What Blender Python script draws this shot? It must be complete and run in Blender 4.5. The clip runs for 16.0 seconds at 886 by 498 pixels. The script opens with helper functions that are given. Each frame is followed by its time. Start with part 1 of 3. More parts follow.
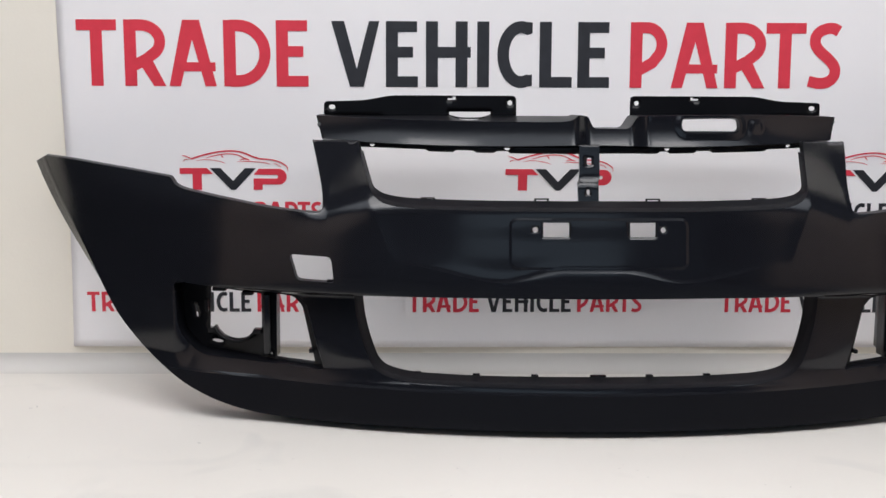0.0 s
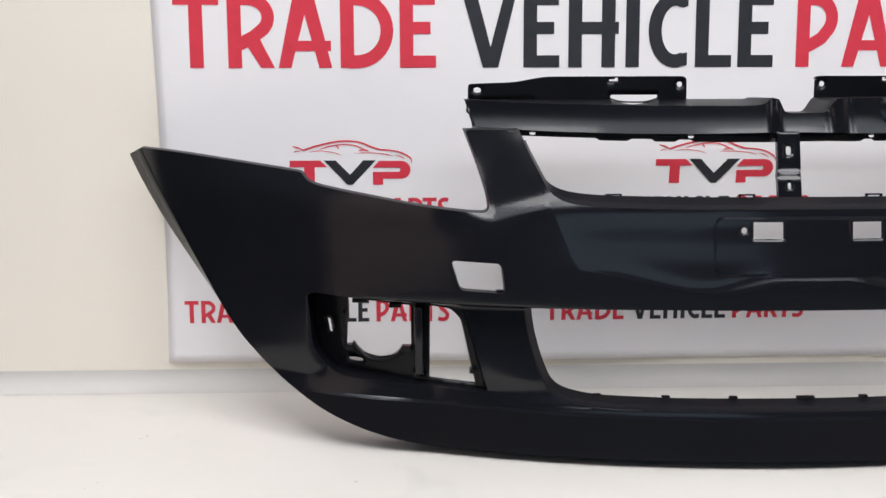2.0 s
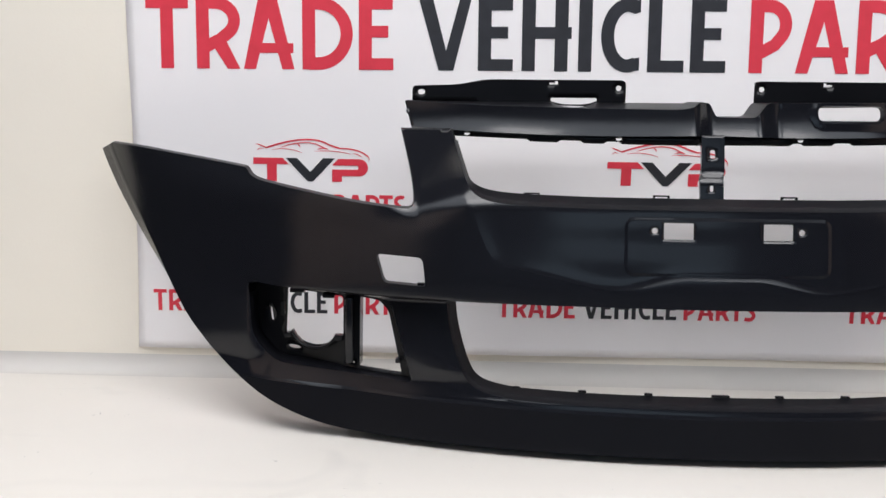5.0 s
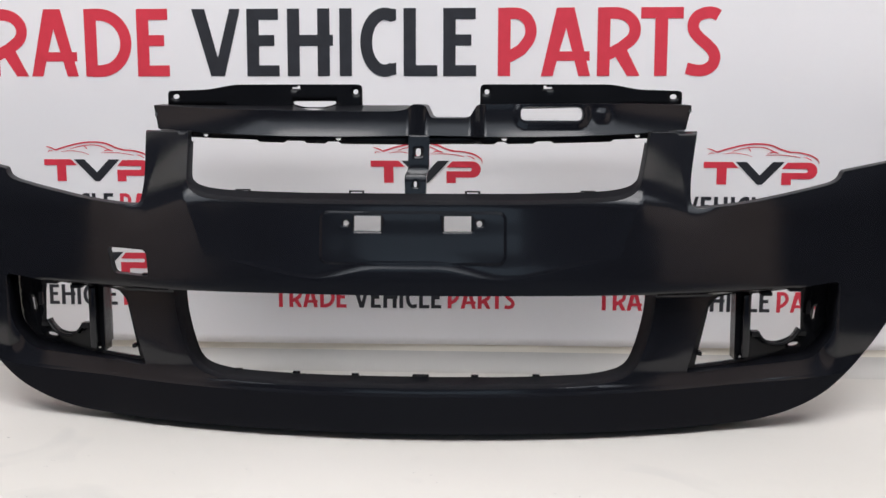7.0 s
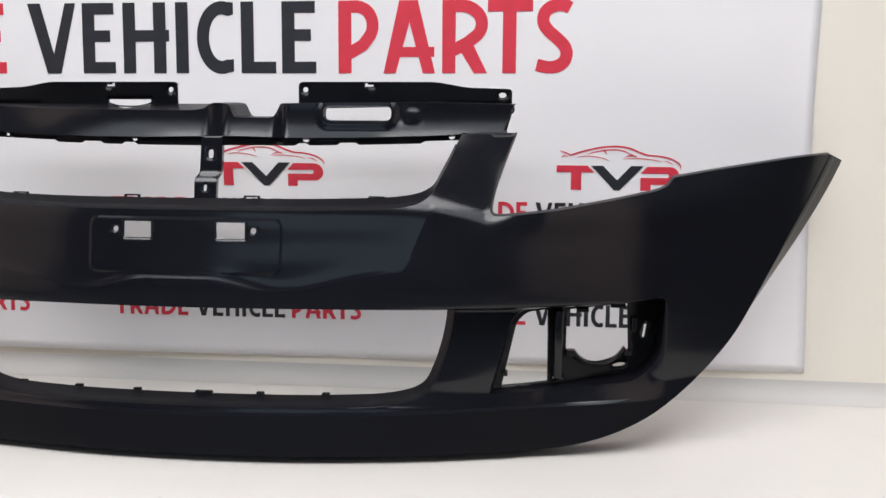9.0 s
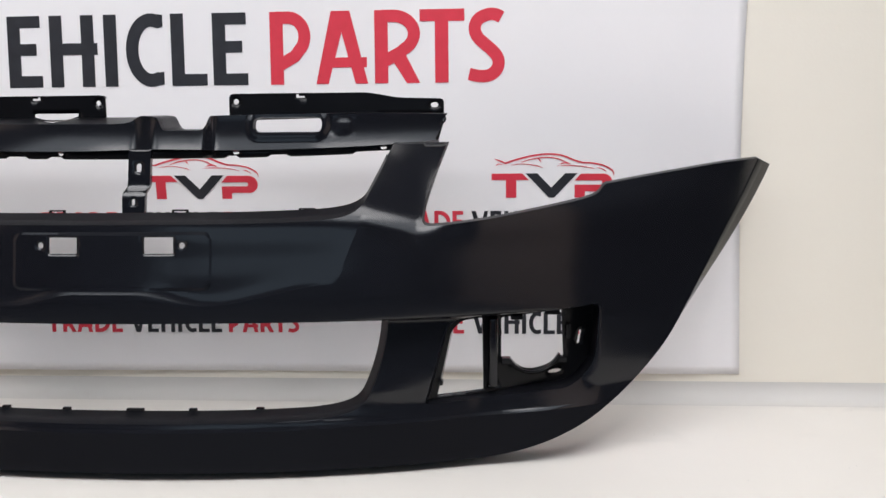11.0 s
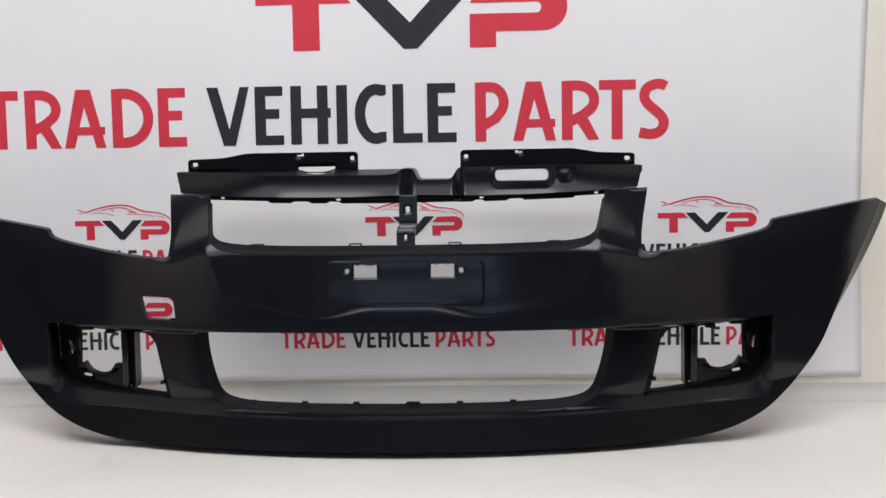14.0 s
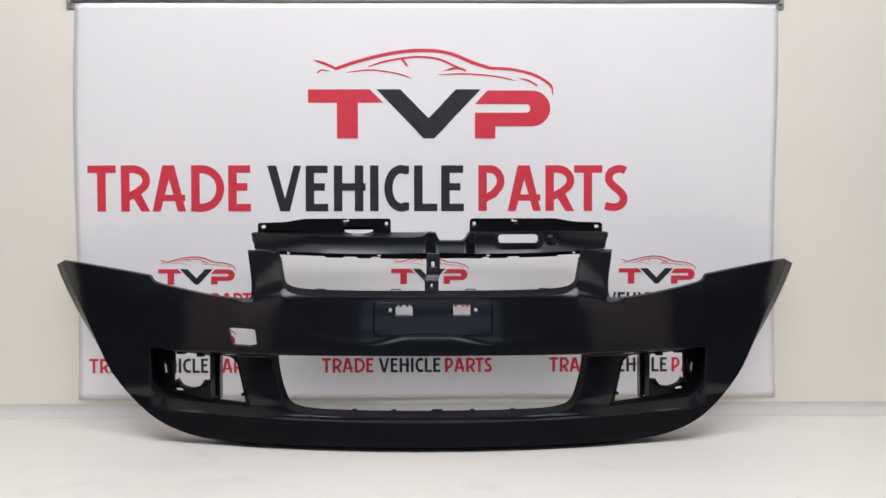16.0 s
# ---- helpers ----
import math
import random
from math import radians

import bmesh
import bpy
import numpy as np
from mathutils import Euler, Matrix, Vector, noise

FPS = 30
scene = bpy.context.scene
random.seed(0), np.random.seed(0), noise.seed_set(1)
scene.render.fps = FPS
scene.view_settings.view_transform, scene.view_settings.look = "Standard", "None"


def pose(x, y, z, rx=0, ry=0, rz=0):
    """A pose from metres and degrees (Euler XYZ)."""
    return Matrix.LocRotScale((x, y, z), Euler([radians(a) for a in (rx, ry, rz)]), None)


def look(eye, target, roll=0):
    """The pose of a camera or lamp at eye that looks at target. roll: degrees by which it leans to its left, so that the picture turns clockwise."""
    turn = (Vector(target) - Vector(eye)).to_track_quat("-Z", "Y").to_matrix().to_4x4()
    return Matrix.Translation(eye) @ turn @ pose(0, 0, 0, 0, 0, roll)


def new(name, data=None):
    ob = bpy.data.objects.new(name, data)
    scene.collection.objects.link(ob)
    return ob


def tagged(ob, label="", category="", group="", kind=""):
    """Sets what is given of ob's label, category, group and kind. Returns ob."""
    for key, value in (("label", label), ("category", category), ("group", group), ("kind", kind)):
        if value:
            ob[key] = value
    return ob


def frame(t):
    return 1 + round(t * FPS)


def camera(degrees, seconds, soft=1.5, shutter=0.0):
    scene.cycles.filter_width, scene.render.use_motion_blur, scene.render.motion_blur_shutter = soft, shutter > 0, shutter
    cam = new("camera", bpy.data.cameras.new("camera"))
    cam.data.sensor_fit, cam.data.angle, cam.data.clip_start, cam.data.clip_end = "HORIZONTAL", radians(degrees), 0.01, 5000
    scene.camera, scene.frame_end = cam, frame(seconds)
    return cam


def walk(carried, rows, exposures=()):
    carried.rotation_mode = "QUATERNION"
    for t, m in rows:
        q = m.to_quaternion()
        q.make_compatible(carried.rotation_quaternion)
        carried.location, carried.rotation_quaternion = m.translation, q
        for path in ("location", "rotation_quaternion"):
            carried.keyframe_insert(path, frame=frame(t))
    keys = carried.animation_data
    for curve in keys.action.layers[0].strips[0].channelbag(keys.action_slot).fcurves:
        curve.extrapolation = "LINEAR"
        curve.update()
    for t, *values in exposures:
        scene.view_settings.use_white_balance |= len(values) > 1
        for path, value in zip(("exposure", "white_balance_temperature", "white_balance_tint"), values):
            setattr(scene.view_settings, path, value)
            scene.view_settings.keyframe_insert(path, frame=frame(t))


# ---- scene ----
cam = camera(49.5, 16.0)
PATH = [
    (0, (-0.218, -1.656, 0.416), (-0.198, 0.328, 0.165), 0.2),
    (0.5, (-0.285, -1.58, 0.406), (-0.356, 0.399, 0.125), -0.2),
    (1, (-0.346, -1.49, 0.41), (-0.423, 0.485, 0.1), -0.1),
    (1.5, (-0.417, -1.464, 0.417), (-0.41, 0.516, 0.138), -0.5),
    (2, (-0.464, -1.469, 0.417), (-0.406, 0.51, 0.136), -0.2),
    (2.5, (-0.479, -1.465, 0.415), (-0.394, 0.513, 0.129), 0.4),
    (3, (-0.473, -1.456, 0.413), (-0.399, 0.521, 0.125), 0.5),
    (3.2, (-0.467, -1.458, 0.413), (-0.403, 0.52, 0.127), 0.5),
    (5.3, (-0.239, -1.551, 0.408), (-0.345, 0.43, 0.152), 0.4),
    (5.5, (-0.21, -1.585, 0.417), (-0.312, 0.398, 0.182), -0.1),
    (6, (-0.097, -1.623, 0.422), (-0.219, 0.362, 0.2), -0.5),
    (6.5, (0.039, -1.626, 0.417), (-0.131, 0.352, 0.175), 0.7),
    (7, (0.111, -1.601, 0.411), (0.006, 0.378, 0.147), 0.1),
    (7.5, (0.188, -1.539, 0.406), (0.062, 0.433, 0.094), 0.6),
    (8, (0.278, -1.491, 0.412), (0.165, 0.481, 0.099), 0.2),
    (8.5, (0.387, -1.488, 0.412), (0.155, 0.477, 0.123), 1.3),
    (9, (0.453, -1.482, 0.413), (0.222, 0.487, 0.147), 0.3),
    (9.5, (0.483, -1.472, 0.416), (0.308, 0.504, 0.162), -0.5),
    (9.7, (0.487, -1.469, 0.41), (0.333, 0.51, 0.166), -0.8),
    (11.8, (0.458, -1.481, 0.415), (0.35, 0.499, 0.159), 0.1),
    (12, (0.43, -1.48, 0.412), (0.343, 0.502, 0.153), 0.3),
    (12.5, (0.315, -1.481, 0.41), (0.305, 0.502, 0.152), 0.1),
    (13, (0.25, -1.551, 0.412), (0.249, 0.438, 0.201), 0.1),
    (13.5, (0.199, -1.69, 0.418), (0.141, 0.299, 0.213), -1.2),
    (14, (0.122, -1.811, 0.423), (0.044, 0.181, 0.269), -0.9),
    (14.5, (0.016, -1.947, 0.427), (-0.001, 0.048, 0.287), -0.8),
    (15, (-0.014, -2.075, 0.429), (0.006, -0.078, 0.326), -0.1),
    (15.5, (0.02, -2.225, 0.439), (0.026, -0.227, 0.352), -0.4),
    (16, (0.008, -2.311, 0.454), (0.027, -0.312, 0.401), -0.1),
]
walk(cam, [(t, look(eye, target, roll)) for t, eye, target, roll in PATH],
     [(0.0, -0.1), (1.0, 0.0), (2.0, 0.07), (3.2, 0.07), (5.5, 0.04), (7.0, -0.06), (7.5, -0.02), (8.0, 0.12), (8.5, 0.09), (9.0, 0.05), (9.5, 0.03), (12.5, 0.02), (13.5, -0.13), (14.5, -0.22), (15.0, -0.18), (15.5, -0.24), (16.0, -0.17)])

# ---- world, lights ----
world = bpy.data.worlds.new("world")
scene.world = world
world.use_nodes = True
world.node_tree.nodes["Background"].inputs[0].default_value = (0.9, 0.95, 1.0, 1)
world.node_tree.nodes["Background"].inputs[1].default_value = 0.05


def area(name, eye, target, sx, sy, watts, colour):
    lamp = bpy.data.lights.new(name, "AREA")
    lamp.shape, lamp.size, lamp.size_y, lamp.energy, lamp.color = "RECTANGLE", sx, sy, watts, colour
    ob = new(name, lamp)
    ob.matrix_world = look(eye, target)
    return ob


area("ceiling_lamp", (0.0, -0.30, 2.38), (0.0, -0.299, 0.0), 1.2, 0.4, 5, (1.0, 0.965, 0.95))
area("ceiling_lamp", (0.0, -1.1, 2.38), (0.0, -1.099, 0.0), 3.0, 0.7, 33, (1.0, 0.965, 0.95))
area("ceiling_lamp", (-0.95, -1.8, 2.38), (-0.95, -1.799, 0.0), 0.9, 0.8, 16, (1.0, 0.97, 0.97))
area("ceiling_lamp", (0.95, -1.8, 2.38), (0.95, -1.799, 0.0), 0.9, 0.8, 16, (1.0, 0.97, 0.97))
# Added broad fill in place of light bounced off the ceiling.
area("ceiling_fill", (0.0, -1.75, 2.44), (0.0, -1.749, 0.0), 4.4, 2.0, 62, (0.84, 0.91, 1.0))
# Unseen blue fill behind the camera, added to be mirrored in the nose.
area("rear_fill", (0.0, -4.64, 1.57), (0.0, 0.0, 1.57), 2.4, 1.5, 9, (0.60, 0.80, 1.0))


# ---- materials ----
def material(name, colour, rough, second=None, scale=8.0, bump=0.0, bump_scale=300.0, metal=0.0, spec=0.5, rough_var=0.0):
    m = bpy.data.materials.new(name)
    m.use_nodes = True
    nt = m.node_tree
    bsdf = nt.nodes["Principled BSDF"]
    bsdf.inputs["Roughness"].default_value = rough
    bsdf.inputs["Metallic"].default_value = metal
    bsdf.inputs["Specular IOR Level"].default_value = spec
    coord = nt.nodes.new("ShaderNodeTexCoord")
    n = nt.nodes.new("ShaderNodeTexNoise")
    n.inputs["Scale"].default_value, n.inputs["Detail"].default_value = scale, 6.0
    nt.links.new(coord.outputs["Object"], n.inputs["Vector"])
    mix = nt.nodes.new("ShaderNodeMix")
    mix.data_type = "RGBA"
    mix.inputs[6].default_value = (*colour, 1)
    mix.inputs[7].default_value = (*(second or colour), 1)
    ramp = nt.nodes.new("ShaderNodeMapRange")
    ramp.inputs[1].default_value, ramp.inputs[2].default_value = 0.35, 0.7
    nt.links.new(n.outputs["Fac"], ramp.inputs[0])
    nt.links.new(ramp.outputs[0], mix.inputs[0])
    nt.links.new(mix.outputs[2], bsdf.inputs["Base Color"])
    if rough_var:
        r = nt.nodes.new("ShaderNodeMapRange")
        r.inputs[3].default_value, r.inputs[4].default_value = rough - rough_var, rough + rough_var
        nt.links.new(n.outputs["Fac"], r.inputs[0])
        nt.links.new(r.outputs[0], bsdf.inputs["Roughness"])
    if bump:
        g = nt.nodes.new("ShaderNodeTexNoise")
        g.inputs["Scale"].default_value, g.inputs["Detail"].default_value = bump_scale, 3.0
        nt.links.new(coord.outputs["Object"], g.inputs["Vector"])
        b = nt.nodes.new("ShaderNodeBump")
        b.inputs["Strength"].default_value, b.inputs["Distance"].default_value = bump, 0.001
        nt.links.new(g.outputs["Fac"], b.inputs["Height"])
        nt.links.new(b.outputs[0], bsdf.inputs["Normal"])
    return m


WALL = material("cream wall paint", (0.85, 0.795, 0.70), 0.65, (0.83, 0.775, 0.68), 3.0, 0.15, 220)
# Colour of the added side partitions that the bumper mirrors.
TAN = material("light brown reflector", (0.60, 0.465, 0.39), 0.65, (0.58, 0.445, 0.375), 3.0, 0.15, 220)
FLOOR = material("white board floor", (0.70, 0.665, 0.62), 0.45, (0.665, 0.63, 0.585), 2.5, 0.08, 160, rough_var=0.06)
# For the unseen surroundings, kept dark so that the plastic mirrors little.
ROOM = material("dark grey unseen surround", (0.035, 0.041, 0.053), 0.7, (0.03, 0.036, 0.047), 2.0, 0.1, 120)
SOUTH = material("blue-grey unseen rear wall", (0.10, 0.13, 0.18), 0.7, (0.09, 0.12, 0.17), 2.0, 0.1, 120)
COVE = material("off-white floor sheet edge", (0.60, 0.575, 0.545), 0.55, (0.58, 0.555, 0.525), 3.0)
CEIL = material("grey ceiling paint", (0.13, 0.145, 0.17), 0.8, (0.12, 0.13, 0.155), 2.0)
CLOTH = material("white banner cloth", (0.88, 0.853, 0.86), 0.6, (0.86, 0.833, 0.84), 4.0, 0.2, 900)
RED = material("red print", (0.72, 0.04, 0.07), 0.5, (0.66, 0.035, 0.06), 40.0)
INK = material("black print", (0.014, 0.015, 0.02), 0.5, (0.022, 0.023, 0.03), 40.0)
PLASTIC = material("black moulded plastic", (0.0066, 0.0070, 0.0095), 0.142, (0.0076, 0.0081, 0.0107), 5.0, 0.03, 900, rough_var=0.02, spec=0.40)
PLASTIC_GRAIN = material("black grained plastic", (0.0061, 0.0064, 0.0084), 0.35, (0.0071, 0.0074, 0.0094), 6.0, 0.25, 1400, spec=0.09)
PLASTIC_DARK = material("black glossy plastic", (0.0060, 0.0062, 0.0075), 0.17, (0.0080, 0.0082, 0.0096), 9.0, 0.04, 500, rough_var=0.05, spec=0.16)
METAL = material("grey metal rod", (0.45, 0.45, 0.45), 0.4, (0.40, 0.40, 0.40), 20.0, metal=0.6)


def specks(m, scale, low, high, colour):
    """Small scuffs scattered over a material."""
    nt = m.node_tree
    bsdf = nt.nodes["Principled BSDF"]
    old = bsdf.inputs["Base Color"].links[0].from_socket
    coord = nt.nodes.new("ShaderNodeTexCoord")
    n = nt.nodes.new("ShaderNodeTexNoise")
    n.inputs["Scale"].default_value, n.inputs["Detail"].default_value, n.inputs["Distortion"].default_value = scale, 2.0, 1.5
    nt.links.new(coord.outputs["Object"], n.inputs["Vector"])
    span = nt.nodes.new("ShaderNodeMapRange")
    span.inputs[1].default_value, span.inputs[2].default_value = low, high
    nt.links.new(n.outputs["Fac"], span.inputs[0])
    mix = nt.nodes.new("ShaderNodeMix")
    mix.data_type = "RGBA"
    mix.inputs[7].default_value = (*colour, 1)
    nt.links.new(span.outputs[0], mix.inputs[0])
    nt.links.new(old, mix.inputs[6])
    nt.links.new(mix.outputs[2], bsdf.inputs["Base Color"])


specks(FLOOR, 60.0, 0.75, 0.80, (0.45, 0.43, 0.41))
specks(FLOOR, 5.0, 0.62, 0.95, (0.56, 0.54, 0.51))


# ---- mesh helpers ----
import collections

from mathutils.geometry import delaunay_2d_cdt


def put(name, verts, faces, mat, parent=None, label="", smooth=False, sharp=()):
    me = bpy.data.meshes.new(name)
    me.from_pydata([tuple(map(float, v)) for v in verts], [], [tuple(map(int, f)) for f in faces])
    me.materials.append(mat)
    if smooth:
        me.polygons.foreach_set("use_smooth", [True] * len(me.polygons))
    if len(sharp):
        want = {tuple(sorted(map(int, e))) for e in sharp}
        for e in me.edges:
            if tuple(sorted(e.vertices)) in want:
                e.use_edge_sharp = True
    me.update()
    ob = new(name, me)
    ob.parent = parent
    if label:
        ob["label"] = label
    return ob


def part(name, bm, mat, parent=None, label="", smooth=False):
    bmesh.ops.recalc_face_normals(bm, faces=bm.faces)
    me = bpy.data.meshes.new(name)
    bm.to_mesh(me)
    bm.free()
    me.materials.append(mat)
    if smooth:
        me.polygons.foreach_set("use_smooth", [True] * len(me.polygons))
    ob = new(name, me)
    ob.parent = parent
    if label:
        ob["label"] = label
    return ob


def box(bm, x0, x1, y0, y1, z0, z1, bevel=0.0):
    made = bmesh.ops.create_cube(bm, size=1.0, matrix=Matrix.LocRotScale(((x0 + x1) / 2, (y0 + y1) / 2, (z0 + z1) / 2), None, (x1 - x0, y1 - y0, z1 - z0)))
    if bevel:
        edges = list({e for v in made["verts"] for e in v.link_edges})
        bmesh.ops.bevel(bm, geom=edges, offset=bevel, segments=2, affect="EDGES", profile=0.5)


def rounded(points, closed=True, radius=0.03, steps=6):
    """A line through (x, z[, radius]) with its corners rounded."""
    n, out = len(points), []
    for i, p in enumerate(points):
        here = Vector(p[:2])
        if not closed and i in (0, n - 1):
            out.append(here)
            continue
        r = p[2] if len(p) > 2 else radius
        a, b = Vector(points[i - 1][:2]) - here, Vector(points[(i + 1) % n][:2]) - here
        a0 = here + a.normalized() * min(r, 0.48 * a.length)
        b0 = here + b.normalized() * min(r, 0.48 * b.length)
        out += [(1 - s) ** 2 * a0 + 2 * s * (1 - s) * here + s * s * b0 for s in (k / steps for k in range(steps + 1))]
    return np.array([tuple(v) for v in out])


def resample(line, step, closed=True):
    """Points at even steps along a line, its sharp corners kept."""
    pts = np.vstack([line, line[:1]]) if closed else line
    out = [pts[0]]
    for a, b in zip(pts[:-1], pts[1:]):
        k = max(1, int(np.ceil(np.hypot(*(b - a)) / step)))
        out += [a + (b - a) * j / k for j in range(1, k + 1)]
    out = np.array(out)
    keep = np.r_[True, np.hypot(*np.diff(out, axis=0).T) > 1e-5]
    out = out[keep]
    return out[:-1] if closed else out


def inside(pts, loop):
    x, y = pts[:, 0], pts[:, 1]
    hit = np.zeros(len(pts), bool)
    for (ax, ay), (bx, by) in zip(loop, np.roll(loop, -1, 0)):
        if ay != by:
            hit ^= ((ay > y) != (by > y)) & (x < (bx - ax) * (y - ay) / (by - ay) + ax)
    return hit


def fill(outer, holes=(), creases=(), step=0.006):
    """Triangles of a flat region with holes: points, triangles, and each loop's points in order."""
    loops = [resample(np.asarray(l), step) for l in (outer, *holes, *creases)]
    edges, pts, starts = [], [], []
    for l in loops:
        s = sum(len(p) for p in pts)
        starts.append(s)
        pts.append(l)
        edges += [(s + i, s + (i + 1) % len(l)) for i in range(len(l))]
    rim = np.vstack(pts)
    lo, hi = loops[0].min(0), loops[0].max(0)
    gx, gz = np.meshgrid(np.arange(lo[0], hi[0], step), np.arange(lo[1], hi[1], step))
    gx[1::2] += step / 2
    grid = np.c_[gx.ravel(), gz.ravel()]
    grid = grid[inside(grid, loops[0])]
    near = np.array([np.min(np.sum((rim - g) ** 2, 1)) for g in grid]) if len(grid) else np.zeros(0)
    grid = grid[near > (0.55 * step) ** 2] if len(grid) else grid
    allp = [Vector(p) for p in np.vstack([rim, grid])]
    v, _, f, ov, _, _ = delaunay_2d_cdt(allp, edges, [], 0, 1e-6)
    v = np.array([tuple(p) for p in v])
    f = np.array([t for t in f if len(t) == 3])
    mid = v[f].mean(1)
    ok = inside(mid, loops[0])
    for h in loops[1:1 + len(holes)]:
        ok &= ~inside(mid, h)
    f = f[ok]
    area2 = np.cross(v[f[:, 1]] - v[f[:, 0]], v[f[:, 2]] - v[f[:, 0]])
    f[area2 < 0] = f[area2 < 0][:, ::-1]
    back = {}
    for i, some in enumerate(ov):
        for o in some:
            back[o] = i
    order = [[back[s + i] for i in range(len(l))] for s, l in zip(starts, loops)]
    return v, f, order[:1 + len(holes)], order[1 + len(holes):]


def bend(x):
    """The one ear stands a little closer in than the other."""
    return x - 0.022 * ramp(0.45, 0.87, x)


def true_normals(me, v, f, new_of, depth, edged):
    """Corner normals from the slope of depth; on sharp edges each face takes its own side."""
    def normal(x, z):
        h = 0.0004
        sx = (depth(x + h, z) - depth(x - h, z)) / (bend(x + h) - bend(x - h))
        sz = (depth(x, z + h) - depth(x, z - h)) / (2 * h)
        return Vector((sx, -1.0, sz)).normalized()
    old_of = {i: o for o, i in new_of.items()}
    turned = collections.defaultdict(lambda: Vector((0, 0, 0)))
    for p in list(me.polygons)[len(f):]:
        for i in p.vertices:
            turned[i] += p.normal * p.area
    kept, out = {}, []
    for k, p in enumerate(me.polygons):
        mid = v[[old_of[i] for i in p.vertices]].mean(0) if k < len(f) else None
        for i in p.vertices:
            if mid is None:
                out.append(turned[i].normalized())
            elif i in edged or old_of[i] in edged:
                q = 0.65 * v[old_of[i]] + 0.35 * mid
                out.append(normal(*q))
            else:
                if i not in kept:
                    kept[i] = normal(*v[old_of[i]])
                out.append(kept[i])
    me.normals_split_custom_set(out)


def sheet(name, outer, holes, depth, mat, parent, label="", rims=None, creases=(), step=0.006, thick=0.003, zone=None, zone_mat=None, exact=False):
    """A moulded sheet: the region in front view, laid on y = depth(x, z), its rims turned by rims[k](x, z, nx, nz).
    exact: its shading follows depth itself rather than the triangles."""
    v, f, loops, folds = fill(outer, holes, creases, step)
    verts = [(bend(x), depth(x, z), z) for x, z in v]
    faces, sharp = [tuple(t) for t in f], [(l[i - 1], l[i]) for l in folds for i in range(len(l))]
    for k, loop in enumerate(loops):
        turn = (rims or {}).get(k)
        if not turn:
            continue
        p = v[loop]
        ccw = np.sum(np.cross(p, np.roll(p, -1, 0))) > 0
        d = np.roll(p, -1, 0) - np.roll(p, 1, 0)
        d /= np.maximum(np.hypot(*d.T), 1e-9)[:, None]
        nrm = np.c_[d[:, 1], -d[:, 0]]
        if (k == 0) != ccw:
            nrm = -nrm
        first, m = len(verts), len(loop)
        offs = [turn(*p[i], *nrm[i]) for i in range(m)]
        for i in range(m):
            x, y, z = verts[loop[i]]
            o = offs[i] or (0, 0, 0)
            verts.append((x + o[0], y + o[1], z + o[2]))
        for i in range(m):
            j = (i + 1) % m
            if offs[i] and offs[j]:
                faces.append((loop[j], loop[i], first + i, first + j) if ((k == 0) == ccw) else (loop[i], loop[j], first + j, first + i))
                sharp.append((loop[i], loop[j]))
    used = sorted({i for t in faces for i in t})
    new_of = {o: i for i, o in enumerate(used)}
    sharp = [e for e in sharp if e[0] in new_of and e[1] in new_of]
    ob = put(name, [verts[i] for i in used], [[new_of[i] for i in t] for t in faces], mat, parent, label, True,
             [(new_of[a], new_of[b]) for a, b in sharp])
    if zone:
        ob.data.materials.append(zone_mat)
        for k, p in enumerate(ob.data.polygons):
            edge_strip = k >= len(f) and (abs(p.center[0]) < 0.6 or p.normal[2] > 0.6)
            p.material_index = int(edge_strip or zone(p.center[0], p.center[2]))
    if exact:
        true_normals(ob.data, v, f, new_of, depth, {i for e in sharp for i in e})
    if thick:
        s = ob.modifiers.new("thickness", "SOLIDIFY")
        s.thickness, s.offset = thick, -1.0
        if zone:
            s.material_offset_rim = 1
    return ob


def ramp(a, b, x):
    t = min(max((x - a) / (b - a), 0.0), 1.0)
    return t * t * (3 - 2 * t)


def box_distance(x, z, cx, cz, hx, hz, r):
    qx, qz = abs(x - cx) - hx + r, abs(z - cz) - hz + r
    return math.hypot(max(qx, 0), max(qz, 0)) + min(max(qx, qz), 0) - r


def box_loop(cx, cz, hx, hz, r):
    return rounded([(cx - hx, cz - hz, r), (cx + hx, cz - hz, r), (cx + hx, cz + hz, r), (cx - hx, cz + hz, r)], steps=4)


def disc_loop(cx, cz, rx, rz, n=14):
    return np.array([(cx + rx * math.cos(a), cz + rz * math.sin(a)) for a in (2 * math.pi * k / n for k in range(n))])


# ---- room ----
def slab(name, x0, x1, y0, y1, z0, z1, mat, label, category):
    bm = bmesh.new()
    box(bm, x0, x1, y0, y1, z0, z1)
    return tagged(part(name, bm, mat), label, category, kind="structure")


W, D, H, BACK_Y, FLOOR_Z = 2.4, 4.6, 2.45, 0.006, -0.010
slab("floor", -1.42, 1.42, -0.95, BACK_Y, -0.1, FLOOR_Z, FLOOR, "smooth off-white floor board in front of the banner", "floor")
# Added dark floor out of view, so upright plastic mirrors no white floor.
slab("floor_2", -W, W, -D, BACK_Y + 0.13, -0.2, FLOOR_Z - 0.02, ROOM, "unseen dark grey floor further out, added to keep reflections dark", "floor")
slab("wall_north", -1.35, 1.35, BACK_Y, BACK_Y + 0.12, -0.1, 1.5, WALL, "plain cream painted wall behind the banner", "wall")
# Added dark wall past the cream one's edges, to dim reflections in the bumper.
slab("wall_north_2", -W - 0.12, W + 0.12, BACK_Y + 0.13, BACK_Y + 0.25, -0.1, H, ROOM, "unseen dark grey wall beside and above the cream one, to keep reflections dark", "wall")
